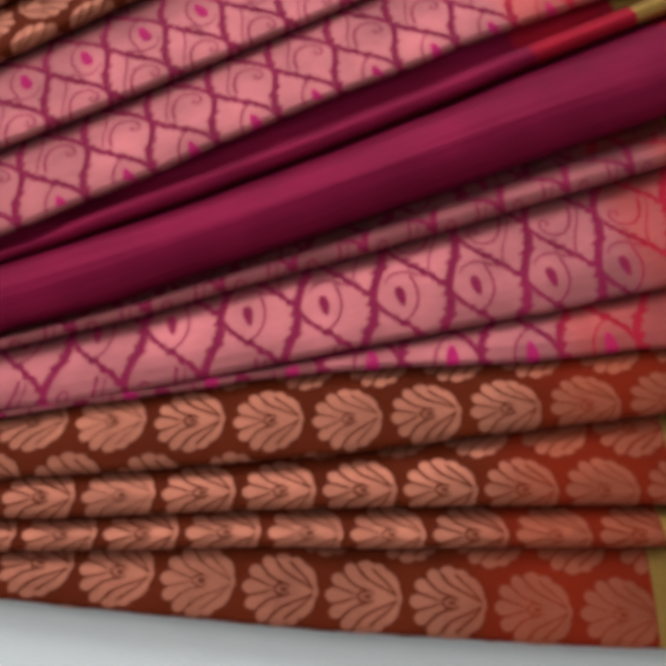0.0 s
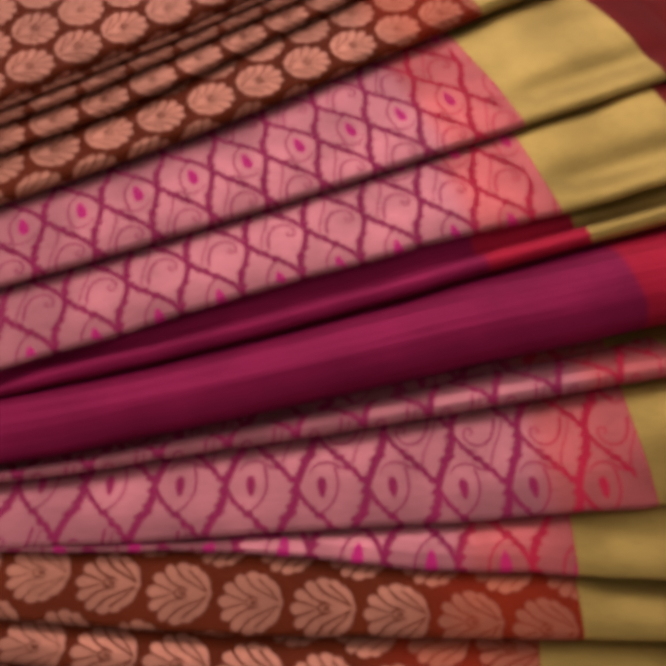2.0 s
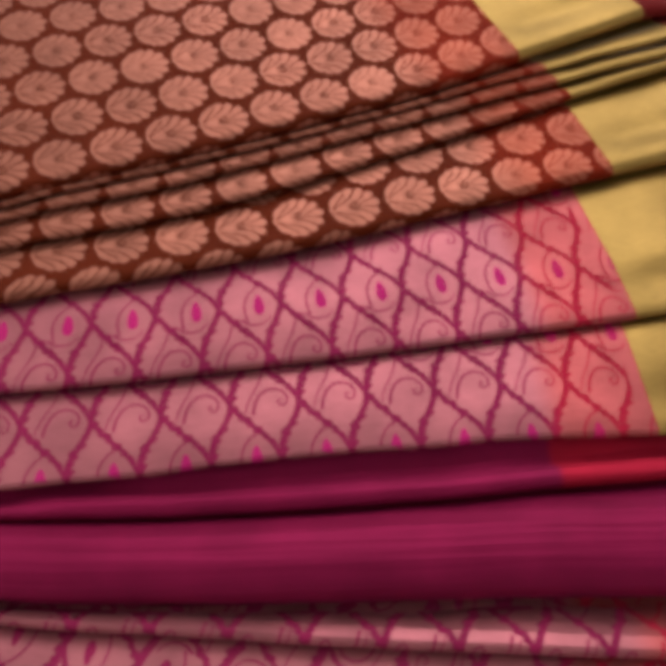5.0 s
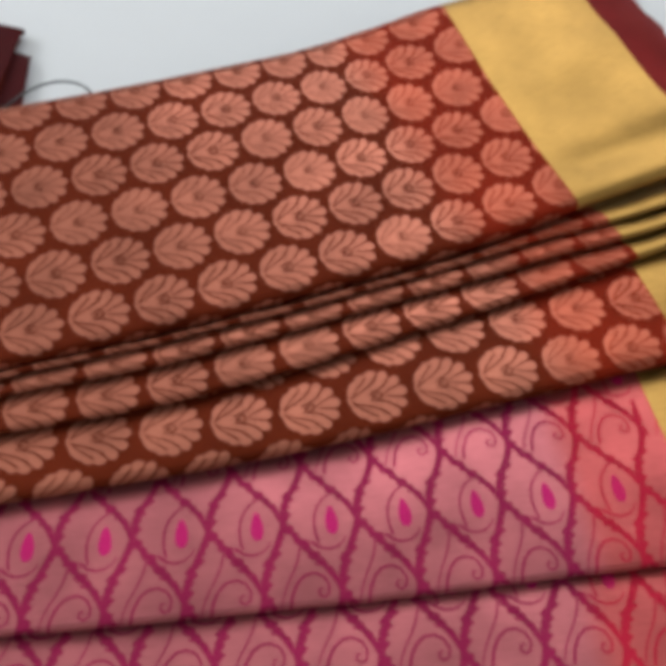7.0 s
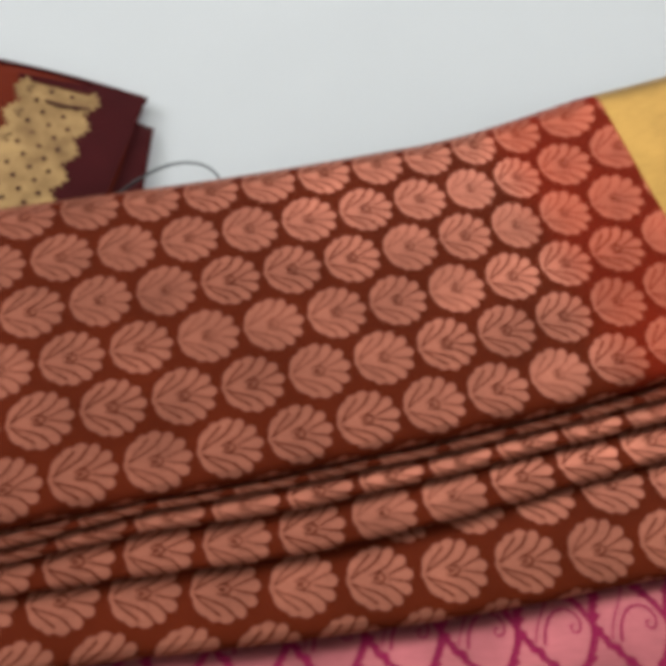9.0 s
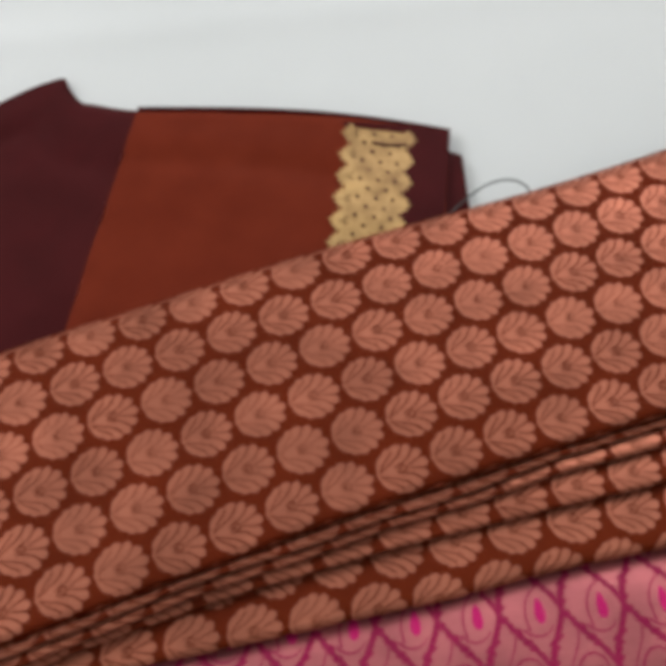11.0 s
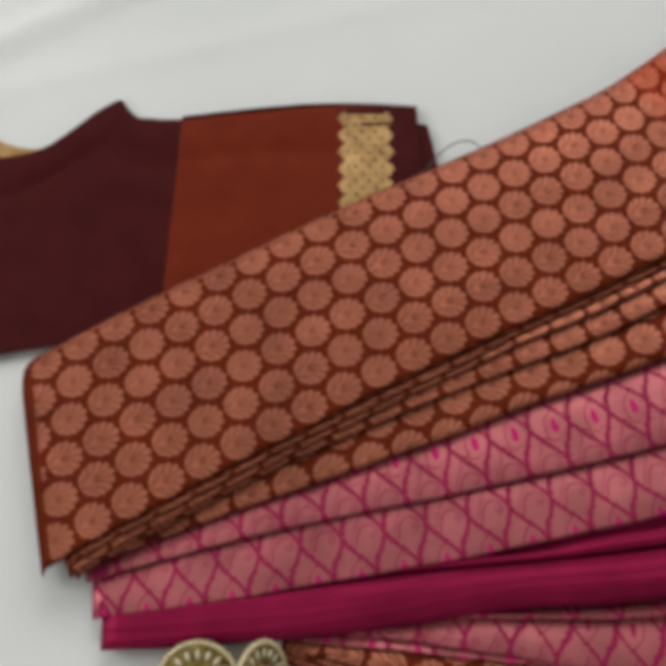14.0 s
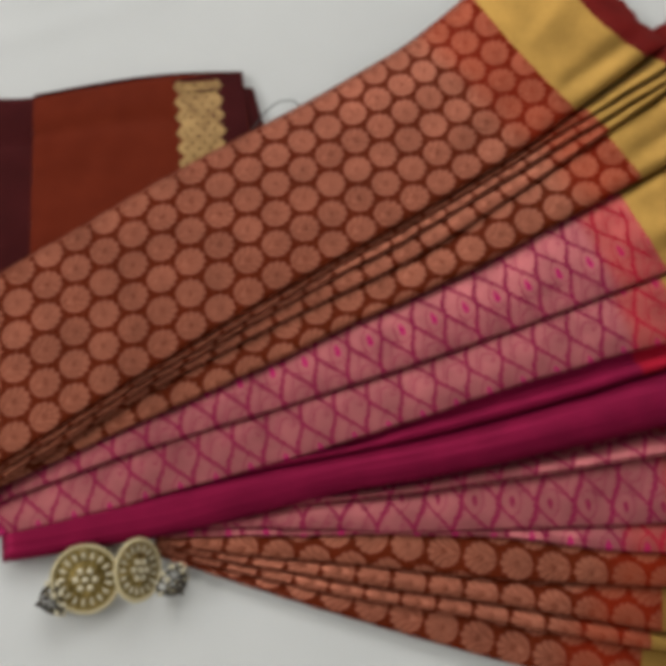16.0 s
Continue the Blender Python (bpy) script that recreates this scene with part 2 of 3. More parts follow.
class Pleat:
    """A band of cloth behind a rolled fold; u runs along the fold with 0 at the gold border, w back from it."""

    def __init__(self, fold, gold, z_left, z_right, r_left, r_right, above=None, width=None, bow=1.6, hollow=0.0):
        end = np.array(fold[-1]) + (np.array(fold[-1]) - fold[-2]) / np.linalg.norm(np.array(fold[-1]) - fold[-2]) * 0.16
        self.curve, s = smooth_curve([*fold, tuple(end)])
        near = int(np.argmin(np.linalg.norm(self.curve - gold, axis=1)))
        self.u = s - s[near]
        d = np.gradient(self.curve, axis=0)
        d /= np.linalg.norm(d, axis=1)[:, None]
        self.normal = np.stack([-d[:, 1], d[:, 0]], 1)
        wobble = 0.0013 if r_right < 0.0015 and width is None else 0.0005
        shift = [wobble * noise.noise(Vector((a * 26, z_right * 3000, 0))) + 0.3 * wobble * noise.noise(Vector((a * 90, z_right * 3000, 4))) for a in self.u]
        self.curve = self.curve + self.normal * np.array(shift)[:, None]
        t = np.clip((self.curve[:, 0] - LEFT) / (RIGHT - LEFT), 0, 1)
        self.z = z_left + (z_right - z_left) * t
        self.r = r_left + (r_right - r_left) * t
        if above is not None:
            self.r = self.r * (1 + 0.25 * np.clip(self.u / 0.03, 0, 1))
        self.above, self.width, self.bow, self.hollow = above, width, bow, hollow
        if above is not None:
            gap = np.linalg.norm(self.curve[:, None] - above.curve[None], axis=2)
            k = gap.argmin(1)
            self.d = np.maximum(gap.min(1), 0.002)
            self.back = np.maximum(above.z[k] - 2 * above.r[k] - 0.0010, 0.0010)
        else:
            self.d = np.full(len(s), width)
            self.back = self.z - 0.004
        self.u0, self.u1, self.slant = self.u[0], min(0.104, self.u[-1]), 0.0

    def at(self, u):
        f = lambda a: np.interp(u, self.u, a)
        return (f(self.curve[:, 0]), f(self.curve[:, 1]), f(self.normal[:, 0]), f(self.normal[:, 1]), f(self.z), f(self.r), f(self.d), f(self.back))

    def left(self, w):
        if self.above is not None:
            return self.u0
        c = min(max((w - 0.094) / 0.013, 0), 1)
        return self.u0 + self.slant * max(w, 0) + 0.012 * (1 - math.sqrt(1 - c * c))

    def place(self, u, w, lift=0.0):
        if self.above is None and w > 0 and u > -0.03:
            # the border runs slightly askew to the fold
            u += 0.0078 * (w / 0.104) ** 2.4 * min(1, (u + 0.03) / 0.03)
        x, y, nx, ny, z, r, d, back = self.at(u)
        if w < 0:
            a = min(-w / r, math.pi)
            off, h, lx, lz = r - r * math.sin(a), z - r * (1 - math.cos(a)), -math.sin(a), math.cos(a)
        else:
            e = w / max(d - r, 0.001)
            if e <= 1:
                h = z - (z - back) * e ** self.bow
                if self.hollow:
                    # the cloth sinks behind the ridge before it rises under the fold above
                    q = min(max((e - 0.36) / 0.22, 0), 1)
                    h -= self.hollow * z * q * q * (3 - 2 * q) * (1 - e ** 3)
            else:
                h = back - 0.25 * (w - (d - r))
            off, lx, lz = r + w, 0.0, 1.0
            if self.above is None and w > self.width - 0.008:
                q = (w - self.width + 0.008) / 0.004
                h = z - (z - back) * e ** 1.6 - 0.0045 * min(q * q * 0.25, 1.0)
            h += 0.0009 * noise.noise(Vector((u * 14, w * 40 + z * 900, z * 300))) * min(1, w / 0.01)
        if u > 0:
            h += 0.0024 * min(1, u / 0.02) * min(1, max(w, 0) / 0.015) * noise.noise(Vector((u * 17 + x * 9, w * 22, z * 500)))
            # a shallow trough behind the lip, and one slanting crease
            flat = min(1, u / 0.012)
            h -= 0.0019 * flat * math.exp(-((w - 0.0125) / 0.0065) ** 2)
            h += 0.0005 * flat * math.exp(-((w - 0.056 - 0.25 * (u - 0.03)) / 0.006) ** 2)
        if u > 0.062:
            # the loose end sinks to the sheet
            q = min((u - 0.062) / 0.03, 1)
            h *= 1 - 0.75 * q * q
        q = max(0.0, 1 - (u - self.left(w)) / 0.006)
        h -= (0.72 if self.above is None else 0.5) * h * (1 - math.sqrt(max(0, 1 - min(q, 1) ** 2)))
        if self.above is None and w > 0.05 and u > -0.07:
            # the far edge bellies out towards the border
            off += 0.0042 * min(1, (u + 0.07) / 0.07) ** 1.5 * (w - 0.05) / 0.055
        return (x + nx * (off + lx * lift), y + ny * (off + lx * lift), h + lz * lift)

    def rows(self):
        r = float(self.r.max())
        back = (self.width if self.above is None else float(self.d.max()) + 0.007)
        return r, [-math.pi * r * k / 8 for k in range(8, 0, -1)], list(np.linspace(0, back, 2 + int(back / 0.0035)))


def clip(poly, axis, value, keep_above):
    out = []
    for a, b in zip(poly, poly[1:] + poly[:1]):
        ia, ib = ((a[axis] >= value), (b[axis] >= value)) if keep_above else ((a[axis] <= value), (b[axis] <= value))
        if ia:
            out.append(a)
        if ia != ib:
            t = (value - a[axis]) / (b[axis] - a[axis])
            out.append((a[0] + t * (b[0] - a[0]), a[1] + t * (b[1] - a[1])))
    return out


def woven(name, pleat, polys, lift, mat, parent, label=""):
    """Woven figures, cut to the pleat and laid on its surface just proud of the ground weave."""
    r, roll, flat = pleat.rows()
    edges = [-math.pi * r * k / 8 for k in range(5, 0, -1)] + list(np.arange(0, flat[-1], 0.0035)) + [flat[-1]]
    if pleat.above is None:
        edges[-1] = pleat.width - 0.001
    verts, faces, uvs = [], [], []
    for count, poly in enumerate(polys):
        rise = lift + 0.000012 * (count % 6)
        lo, hi = min(p[1] for p in poly), max(p[1] for p in poly)
        for e0, e1 in zip(edges, edges[1:]):
            if hi <= e0 or lo >= e1:
                continue
            piece = clip(clip(poly, 1, e0, True), 1, e1, False)
            if piece:
                piece = clip(piece, 0, pleat.left(0.5 * (e0 + e1)) + (0.0105 if pleat.above is None else 0.0025), True)
            if piece:
                piece = clip(piece, 0, -0.0004, False)
            if len(piece) < 3:
                continue
            base = len(verts)
            verts += [pleat.place(u, w, rise) for u, w in piece]
            uvs += piece
            faces.append(tuple(range(base, base + len(piece))))
    ob = mesh_object(name, verts, faces, mat, parent, uvs, True, label)
    return tagged(ob, kind="stuff")


def stroke(points, width, tip=None):
    """A line of the given width, as quads; tip: the width at its end."""
    quads, n = [], len(points) - 1
    for k, ((ax, ay), (bx, by)) in enumerate(zip(points, points[1:])):
        d = math.hypot(bx - ax, by - ay) or 1e-6
        nx, ny = -(by - ay) / d / 2, (bx - ax) / d / 2
        p, q = (width + ((tip or width) - width) * f / n for f in (k, k + 1))
        quads.append([(ax + nx * p, ay + ny * p), (bx + nx * q, by + ny * q), (bx - nx * q, by - ny * q), (ax - nx * p, ay - ny * p)])
    return quads


# edges between the lobes of a leaf figure, in degrees from its tip
NOTCHES = (-128, -104, -77, -48, -17, 17, 48, 77, 104, 128)


# the lines between the lobes of one side, from the rim to the stem
LOBE_LINES = (((0.82, 0.25), (0.52, 0.16), (0.22, 0.05)), ((0.56, 0.62), (0.30, 0.34), (0.02, 0.21), (-0.20, 0.17)),
              ((0.17, 0.80), (-0.10, 0.50), (-0.40, 0.34), (-0.70, 0.20), (-0.97, 0.05)), ((-0.23, 0.80), (-0.44, 0.60), (-0.70, 0.38), (-0.94, 0.09)),
              ((0.16, 0.02), (0.02, 0.13), (-0.16, 0.17), (-0.32, 0.09)))


def leaf_figure(R, flip):
    """A round leaf figure: nine rounded lobes fanned from the stem, smooth round the stem's side."""
    def wedge(a, b, deep):
        rim = []
        for k in range(9):
            f = k / 8
            t, r = radians(a + (b - a) * f), 1.06 - deep * abs(2 * f - 1) ** 2.2
            rim.append((flip * R * (r * math.cos(t) - 0.03), R * r * math.sin(t) * 0.97))
        return [(flip * R * -0.12, 0.0)] + rim
    lobes = [wedge(a, b, 0.09 + 0.17 * (abs(a + b) < 165)) for a, b in zip(NOTCHES, NOTCHES[1:])]
    return lobes + [wedge(128, 168, 0.05), wedge(168, 192, 0.04), wedge(192, 232, 0.05)]


def leaf_lines(R, flip):
    """Ground threads between the lobes, swept back to the stem, and the dark slit of the bud; random widths imitate
    sheen hiding some lines.
    """
    line_scale, quads = random.choice((0.6, 0.8, 0.95, 1.05, 1.15)), []
    for line in LOBE_LINES:
        for side in (1, -1):
            quads += stroke([(flip * R * x, side * R * y) for x, y in line], 0.080 * R * line_scale, 0.050 * R * line_scale)
    quads.append([(flip * R * (-0.14 + 0.12 * math.cos(t)), R * 0.065 * math.sin(t)) for t in [math.pi * k / 4 for k in range(8)]])
    return quads


def lattice(figure, pitch, row, u_at, w_at, u0, w0, w1, shear=0.0, lean=0.0):
    out = []
    for j in range(int((w0 - w_at) / row) - 2, int((w1 - w_at) / row) + 3):
        for i in range(int((u0 - u_at) / pitch) - 2, int((0.01 - u_at) / pitch) + 3):
            cu, cw = u_at + (i + 0.5 * (j % 2)) * pitch - lean * row * j, w_at + j * row
            cw += shear * (cu - u_at)
            out += [[(cu + x, cw + y) for x, y in poly] for poly in figure(j % 2)]
    return out


def build_pleat(pleat, ground, motif=None, extra=None, label=""):
    r, roll, flat = pleat.rows()
    vs = roll + flat

    def strip(name, a, b, mat, parent, text="", step=0.005):
        """A length of the pleat between two edges, each a function of w."""
        k = max(3, int((b(0.05) - a(0.05)) / step))

        def along_fold(f, w):
            return a(w) + (b(w) - a(w)) * f
        return grid_mesh(name, lambda f, w: pleat.place(along_fold(f, w), w), [i / k for i in range(k + 1)], vs, mat, parent, text,
                         lambda f, w: (along_fold(f, w), w))

    if pleat.above is None:
        gold_end = lambda w: 0.057 + 0.0055 * max(0.0, 1 - max(w, 0) / 0.03)
        hem_end = lambda w: 0.0855 + 0.0022 * math.sin(w * 210) + 0.0016 * math.sin(w * 470 + 1)
    else:
        gold_end, hem_end = (lambda w: 0.064), (lambda w: pleat.u1)
    body = strip("pleat", pleat.left, lambda w: 0.0, ground, saree, label)
    strip("gold_border", lambda w: 0.0, gold_end, GOLD, body, "wide plain gold zari border")
    strip("hem", gold_end, hem_end, HEM, body, "plain red hem beyond the gold border")
    if motif:
        polys, mat = motif
        woven("brocade", pleat, polys, 0.00014, mat, body, "woven copper zari figures")
    for polys, mat in extra or ():
        woven("brocade_detail", pleat, polys, 0.00026, mat, body)
    return body


# folds from the top panel down to the lowest pleat: plan points, border point, heights, roll radii
FOLDS = [
    ("panel", [(-0.2764, 0.0638), (-0.262, 0.083), (-0.233, 0.121), (-0.197, 0.165), (-0.143, 0.23), (-0.082, 0.297), (-0.021, 0.368), (0.012, 0.415), (0.03, 0.441)], (0.012, 0.415), 0.0195, 0.0165, 0.0024, 0.0034),
    ("brown", [(-0.2655, 0.072), (-0.197, 0.16), (-0.14, 0.224), (-0.108, 0.263), (-0.073, 0.301), (-0.037, 0.342), (0.0, 0.389), (0.024, 0.418)], (0.024, 0.418), 0.0205, 0.0125, 0.0010, 0.0012),
    ("brown", [(-0.2625, 0.0692), (-0.1962, 0.1554), (-0.1402, 0.2193), (-0.1051, 0.2593), (-0.0691, 0.2952), (-0.0341, 0.3362), (0.0029, 0.3821), (0.03, 0.4141)], (0.03, 0.4141), 0.0180, 0.0125, 0.0010, 0.0014),
    ("brown", [(-0.26, 0.07), (-0.1966, 0.1513), (-0.1386, 0.2124), (-0.0975, 0.2524), (-0.0705, 0.2773), (-0.0454, 0.3044), (-0.0184, 0.3373), (0.0096, 0.3734), (0.0377, 0.4104)], (0.0377, 0.4104), 0.0140, 0.0125, 0.0010, 0.0018),
    ("brown", [(-0.2546, 0.0807), (-0.2007, 0.1309), (-0.1297, 0.1941), (-0.0837, 0.2382), (-0.0296, 0.2862), (0.0168, 0.3342), (0.0594, 0.3777), (0.1075, 0.4298)], (0.0644, 0.3832), 0.0110, 0.0120, 0.0014, 0.0030),
    ("dotted", [(-0.255, 0.07), (-0.1869, 0.1241), (-0.1218, 0.1671), (-0.0677, 0.2051), (-0.0107, 0.2461), (0.0395, 0.2842), (0.0915, 0.3242), (0.1225, 0.3492)], (0.0925, 0.3252), 0.0100, 0.0145, 0.0011, 0.0016),
    ("dotted", [(-0.2445, 0.0563), (-0.1744, 0.0974), (-0.1114, 0.1376), (-0.0503, 0.1787), (0.0037, 0.2178), (0.0607, 0.2559), (0.1108, 0.2859), (0.1328, 0.3019)], (0.1118, 0.2859), 0.0100, 0.0155, 0.0010, 0.0014),
    ("plain", [(-0.232, 0.0741), (-0.1701, 0.1048), (-0.1122, 0.1356), (-0.0756, 0.155), (-0.045, 0.1711), (0.0199, 0.2094), (0.0789, 0.248), (0.1329, 0.2841)], (0.1229, 0.2776), 0.0088, 0.0155, 0.0010, 0.0026),
    ("plain", [(-0.234, 0.0451), (-0.1461, 0.0874), (-0.0612, 0.1387), (-0.0342, 0.1509), (0.0238, 0.1821), (0.0827, 0.2153), (0.1467, 0.2514)], (0.1777, 0.2694), 0.0105, 0.0190, 0.0026, 0.0082),
    ("eyed", [(-0.1601, 0.0904), (-0.0832, 0.1258), (-0.0282, 0.147), (0.0067, 0.1642), (0.0477, 0.1824), (0.1467, 0.2307)], (0.1577, 0.2357), 0.0080, 0.0120, 0.0010, 0.0022),
    ("eyed", [(-0.1601, 0.0876), (-0.1252, 0.0998), (-0.0553, 0.1192), (-0.0203, 0.1274), (0.0516, 0.1529), (0.1025, 0.1702), (0.1545, 0.1892)], (0.1535, 0.1892), 0.0070, 0.0110, 0.0010, 0.0013),
    ("dotted", [(-0.1551, 0.0843), (-0.0601, 0.1146), (-0.0002, 0.1328), (0.0458, 0.1449), (0.0828, 0.15), (0.1338, 0.1621)], (0.1348, 0.1621), 0.0060, 0.0100, 0.0008, 0.0010),
    ("brown", [(-0.155, 0.0812), (-0.1321, 0.0843), (-0.0451, 0.1025), (0.0019, 0.1116), (0.0499, 0.1217), (0.0858, 0.1318), (0.1498, 0.1478)], (0.1368, 0.1458), 0.0055, 0.0095, 0.0008, 0.0018),
    ("brown", [(-0.155, 0.0791), (-0.131, 0.0812), (-0.0471, 0.0923), (0.0049, 0.1004), (0.0489, 0.1075), (0.0869, 0.1125), (0.1239, 0.1176)], (0.1299, 0.1196), 0.0050, 0.0085, 0.0008, 0.0018),
    ("brown", [(-0.155, 0.077), (-0.132, 0.078), (-0.05, 0.084), (0.006, 0.092), (0.057, 0.098), (0.124, 0.107)], (0.126, 0.107), 0.0042, 0.0080, 0.0007, 0.0016),
    ("brown", [(-0.155, 0.0745), (-0.133, 0.075), (-0.091, 0.0742), (-0.03, 0.0745), (0.039, 0.077), (0.089, 0.08), (0.125, 0.083)], (0.124, 0.083), 0.0036, 0.0065, 0.0007, 0.0016),
]
GROUNDS = {"panel": BROWN_GROUND, "brown": BROWN_GROUND, "dotted": PINK_GROUND, "eyed": PINK_GROUND, "plain": PLAIN_MAGENTA}
LABELS = {"panel": "broad flat rust-brown panel with round copper figures", "brown": "rust-brown silk pleat with copper leaf figures",
          "dotted": "magenta silk pleat with rose paisleys and bright dots", "eyed": "magenta silk pleat with rose paisleys", "plain": "plain glossy magenta silk fold"}
# phase of the figures on each pleat: u of one figure, w of its row
PHASE = {0: (-0.191, 0.0972, 0.0199, 0.0), 1: (-0.100, 0.002, 0.0206, 0.0), 2: (-0.108, 0.002, 0.0206, 0.0), 3: (-0.0939, 0.0045, 0.0207, 0.0),
         4: (-0.0984, 0.0085, 0.0207, -0.05), 5: (-0.0617, 0.0216, 0.0207, 0.0), 6: (-0.0815, -0.0014, 0.0209, 0.0), 9: (-0.090, 0.017, 0.021, 0.0),
         10: (-0.0788, 0.0103, 0.0212, -0.08), 11: (-0.0423, 0.0003, 0.0215, 0.0), 12: (-0.0938, 0.0072, 0.0207, -0.08), 13: (-0.0998, 0.0025, 0.0202, -0.015),
         14: (-0.0881, 0.0017, 0.0203, -0.013), 15: (-0.0698, 0.0068, 0.02025, -0.02)}


LEAN_OUT = 0.19


def mango_width(e):
    """The share of the pitch that the mango takes at a height from -1 to 1: a pointed foot, a full top."""
    if e < 0:
        return 0.30 * (0.5 + 0.5 * math.cos(math.pi * e)) + 0.70 * (1 + e) ** 1.3
    return 0.55 * (0.5 + 0.5 * math.cos(math.pi * max(0.0, (e - 0.12) / 0.88))) + 0.45 * (1 - e)


def paisley_figure(pitch, half, turn, odd):
    """A mango, or the leaf that fills the room between mangoes: toothed on one side, smooth round the eye."""
    n, rim = 44, []
    for side in (1, -1):
        for i in range(n + 1):
            e = (-0.84 + 1.68 * i / n) * side
            y = half * e
            wide = 0.5 * pitch * (1 - mango_width(e - 1 if e > 0 else e + 1) if odd else mango_width(e))
            tooth = (0.0, 0.0013, 0.0007, 0.0, 0.0009, 0.0003, 0.0, 0.0016, 0.0010, 0.0005, 0.0)[i % 11] if (side < 0 or abs(e) > 0.42) else 0.0
            x = max(wide - 0.0010 - tooth * min(1, wide / 0.005), 0.0001)
            rim.append((turn * (side * x - LEAN_OUT * y), turn * y))
    return [rim]


def drop(cx, cy, a, b):
    return [(cx + a * math.sin(t) * (0.75 + 0.25 * math.cos(t)), cy - b * math.cos(t)) for t in [2 * math.pi * k / 12 for k in range(12)]]


def in_mm(points, dx=0.0):
    return [(0.001 * (x + dx), 0.001 * y) for x, y in points]


# the line round the eye up to the curl, the scroll under it, fern strokes on the tail; places from the eye
MANGO_LINES = stroke(in_mm(((-4.2, -6.3), (-4.8, -3.4), (-4.9, -0.5), (-4.4, 2.4), (-3.2, 5.0), (-1.4, 7.2), (0.4, 8.3), (1.8, 8.7), (2.9, 8.2), (3.3, 7.2), (2.8, 6.4), (2.0, 6.5)), 3.0), 0.00072, 0.0005)
MANGO_LINES += stroke(in_mm(((-6.4, -5.6), (-4.4, -7.4), (-2.0, -8.2), (0.4, -7.9), (2.4, -6.6), (3.4, -4.8)), 3.0), 0.0009, 0.0004)
MANGO_LINES += stroke(in_mm(((-9.0, -7.0), (-7.0, -8.4), (-4.6, -8.9)), 3.0), 0.0010, 0.0004)
MANGO_LINES += stroke(in_mm(((-7.6, -9.4), (-5.6, -10.5), (-3.2, -10.7)), 3.0), 0.0010, 0.0004)
MANGO_LINES += stroke(in_mm(((-6.0, -11.8), (-4.0, -12.6), (-2.2, -12.6)), 3.0), 0.0008, 0.0004)
# the vein of the leaf between, the arch over its curl, strokes at its foot
LEAF_LINES = stroke(in_mm(((0.2, 12.6), (0.0, 11.6), (-0.8, 8.6), (-2.2, 5.6), (-4.0, 2.4), (-5.4, -0.8), (-6.2, -4.0))), 0.00062, 0.00042)
LEAF_LINES += stroke(in_mm(((-3.8, -4.6), (-3.0, -0.6), (-1.4, 2.6), (0.8, 4.6), (3.4, 5.0), (5.8, 3.8), (7.0, 1.4), (6.6, -0.9), (5.2, -1.7), (4.0, -0.8), (4.3, 0.6), (5.3, 0.7))), 0.00085, 0.0005)
pleats, above = [], None
for n, (kind, fold, gold, zl, zr, rl, rr) in enumerate(FOLDS):
    pleat = Pleat(fold, gold, zl, zr, rl, rr, above, 0.1058 if kind == "panel" else None,
                  {8: 3.5}.get(n, 1.6), 0.5 if n == 7 else 0.0)
    if kind == "panel":
        pleat.slant = 0.292
    r, roll, flat = pleat.rows()
    row, half = 0.0181, 0.0195
    u_at, w_at, pitch, shear = PHASE.get(n, (0.0, 0.008, 0.0206, 0.0))
    where = (u_at, w_at, pleat.u0, -3 * r, flat[-1], shear)
    motif, extra = None, []
    if kind in ("panel", "brown"):
        flip = 1 if n < 5 else -1
        motif = (lattice(lambda odd: leaf_figure(0.0087, flip), pitch, row, *where), BROWN_MOTIF)
        if kind == "panel":
            # slivers of the next row along the turned edge
            motif[0].extend([[(c - 0.0034, 0.1024), (c + 0.0034, 0.1024), (c + 0.0028, 0.1040), (c - 0.0028, 0.1040)] for c in u_at + pitch * (np.arange(-13, 9) + 0.5)])
        extra.append((lattice(lambda odd: leaf_lines(0.0087, flip), pitch, row, *where), BROWN_LINE))
    elif kind in ("dotted", "eyed"):
        turn = -1 if kind == "eyed" else 1
        where = (u_at - turn * 0.0030, *where[1:], LEAN_OUT)
        figures = [paisley_figure(pitch, half, turn, odd) for odd in (0, 1)]
        motif = (lattice(lambda odd: figures[odd], pitch, half, *where), PINK_MOTIF)
        curls = [[[(turn * x, turn * y) for x, y in q] for q in quads] for quads in (MANGO_LINES, LEAF_LINES)]
        extra.append((lattice(lambda odd: curls[odd], pitch, half, *where), PINK_GROUND))
        motif[0].extend([[(-0.0046, w), (-0.0046, w + 0.01), (-0.0004, w + 0.01), (-0.0004, w)] for w in np.arange(-0.02, flat[-1], 0.01)])
        eye = [[(turn * x, turn * y) for x, y in drop(0.0030, 0.0002, *((0.0024, 0.0044) if kind == "dotted" else (0.0019, 0.0036)))]]
        extra.append((lattice(lambda odd: eye if not odd else [], pitch, half, *where), PINK_DOT if kind == "dotted" else PINK_GROUND))
    build_pleat(pleat, GROUNDS[kind], motif, extra, LABELS[kind])
    pleats.append(pleat)
    above = pleat

# ---- the blouse ----
def along(points, f):
    p = np.array(points)
    long = np.r_[0, np.cumsum(np.linalg.norm(np.diff(p, axis=0), axis=1))]
    return np.array([np.interp(f * long[-1], long, p[:, 0]), np.interp(f * long[-1], long, p[:, 1])])


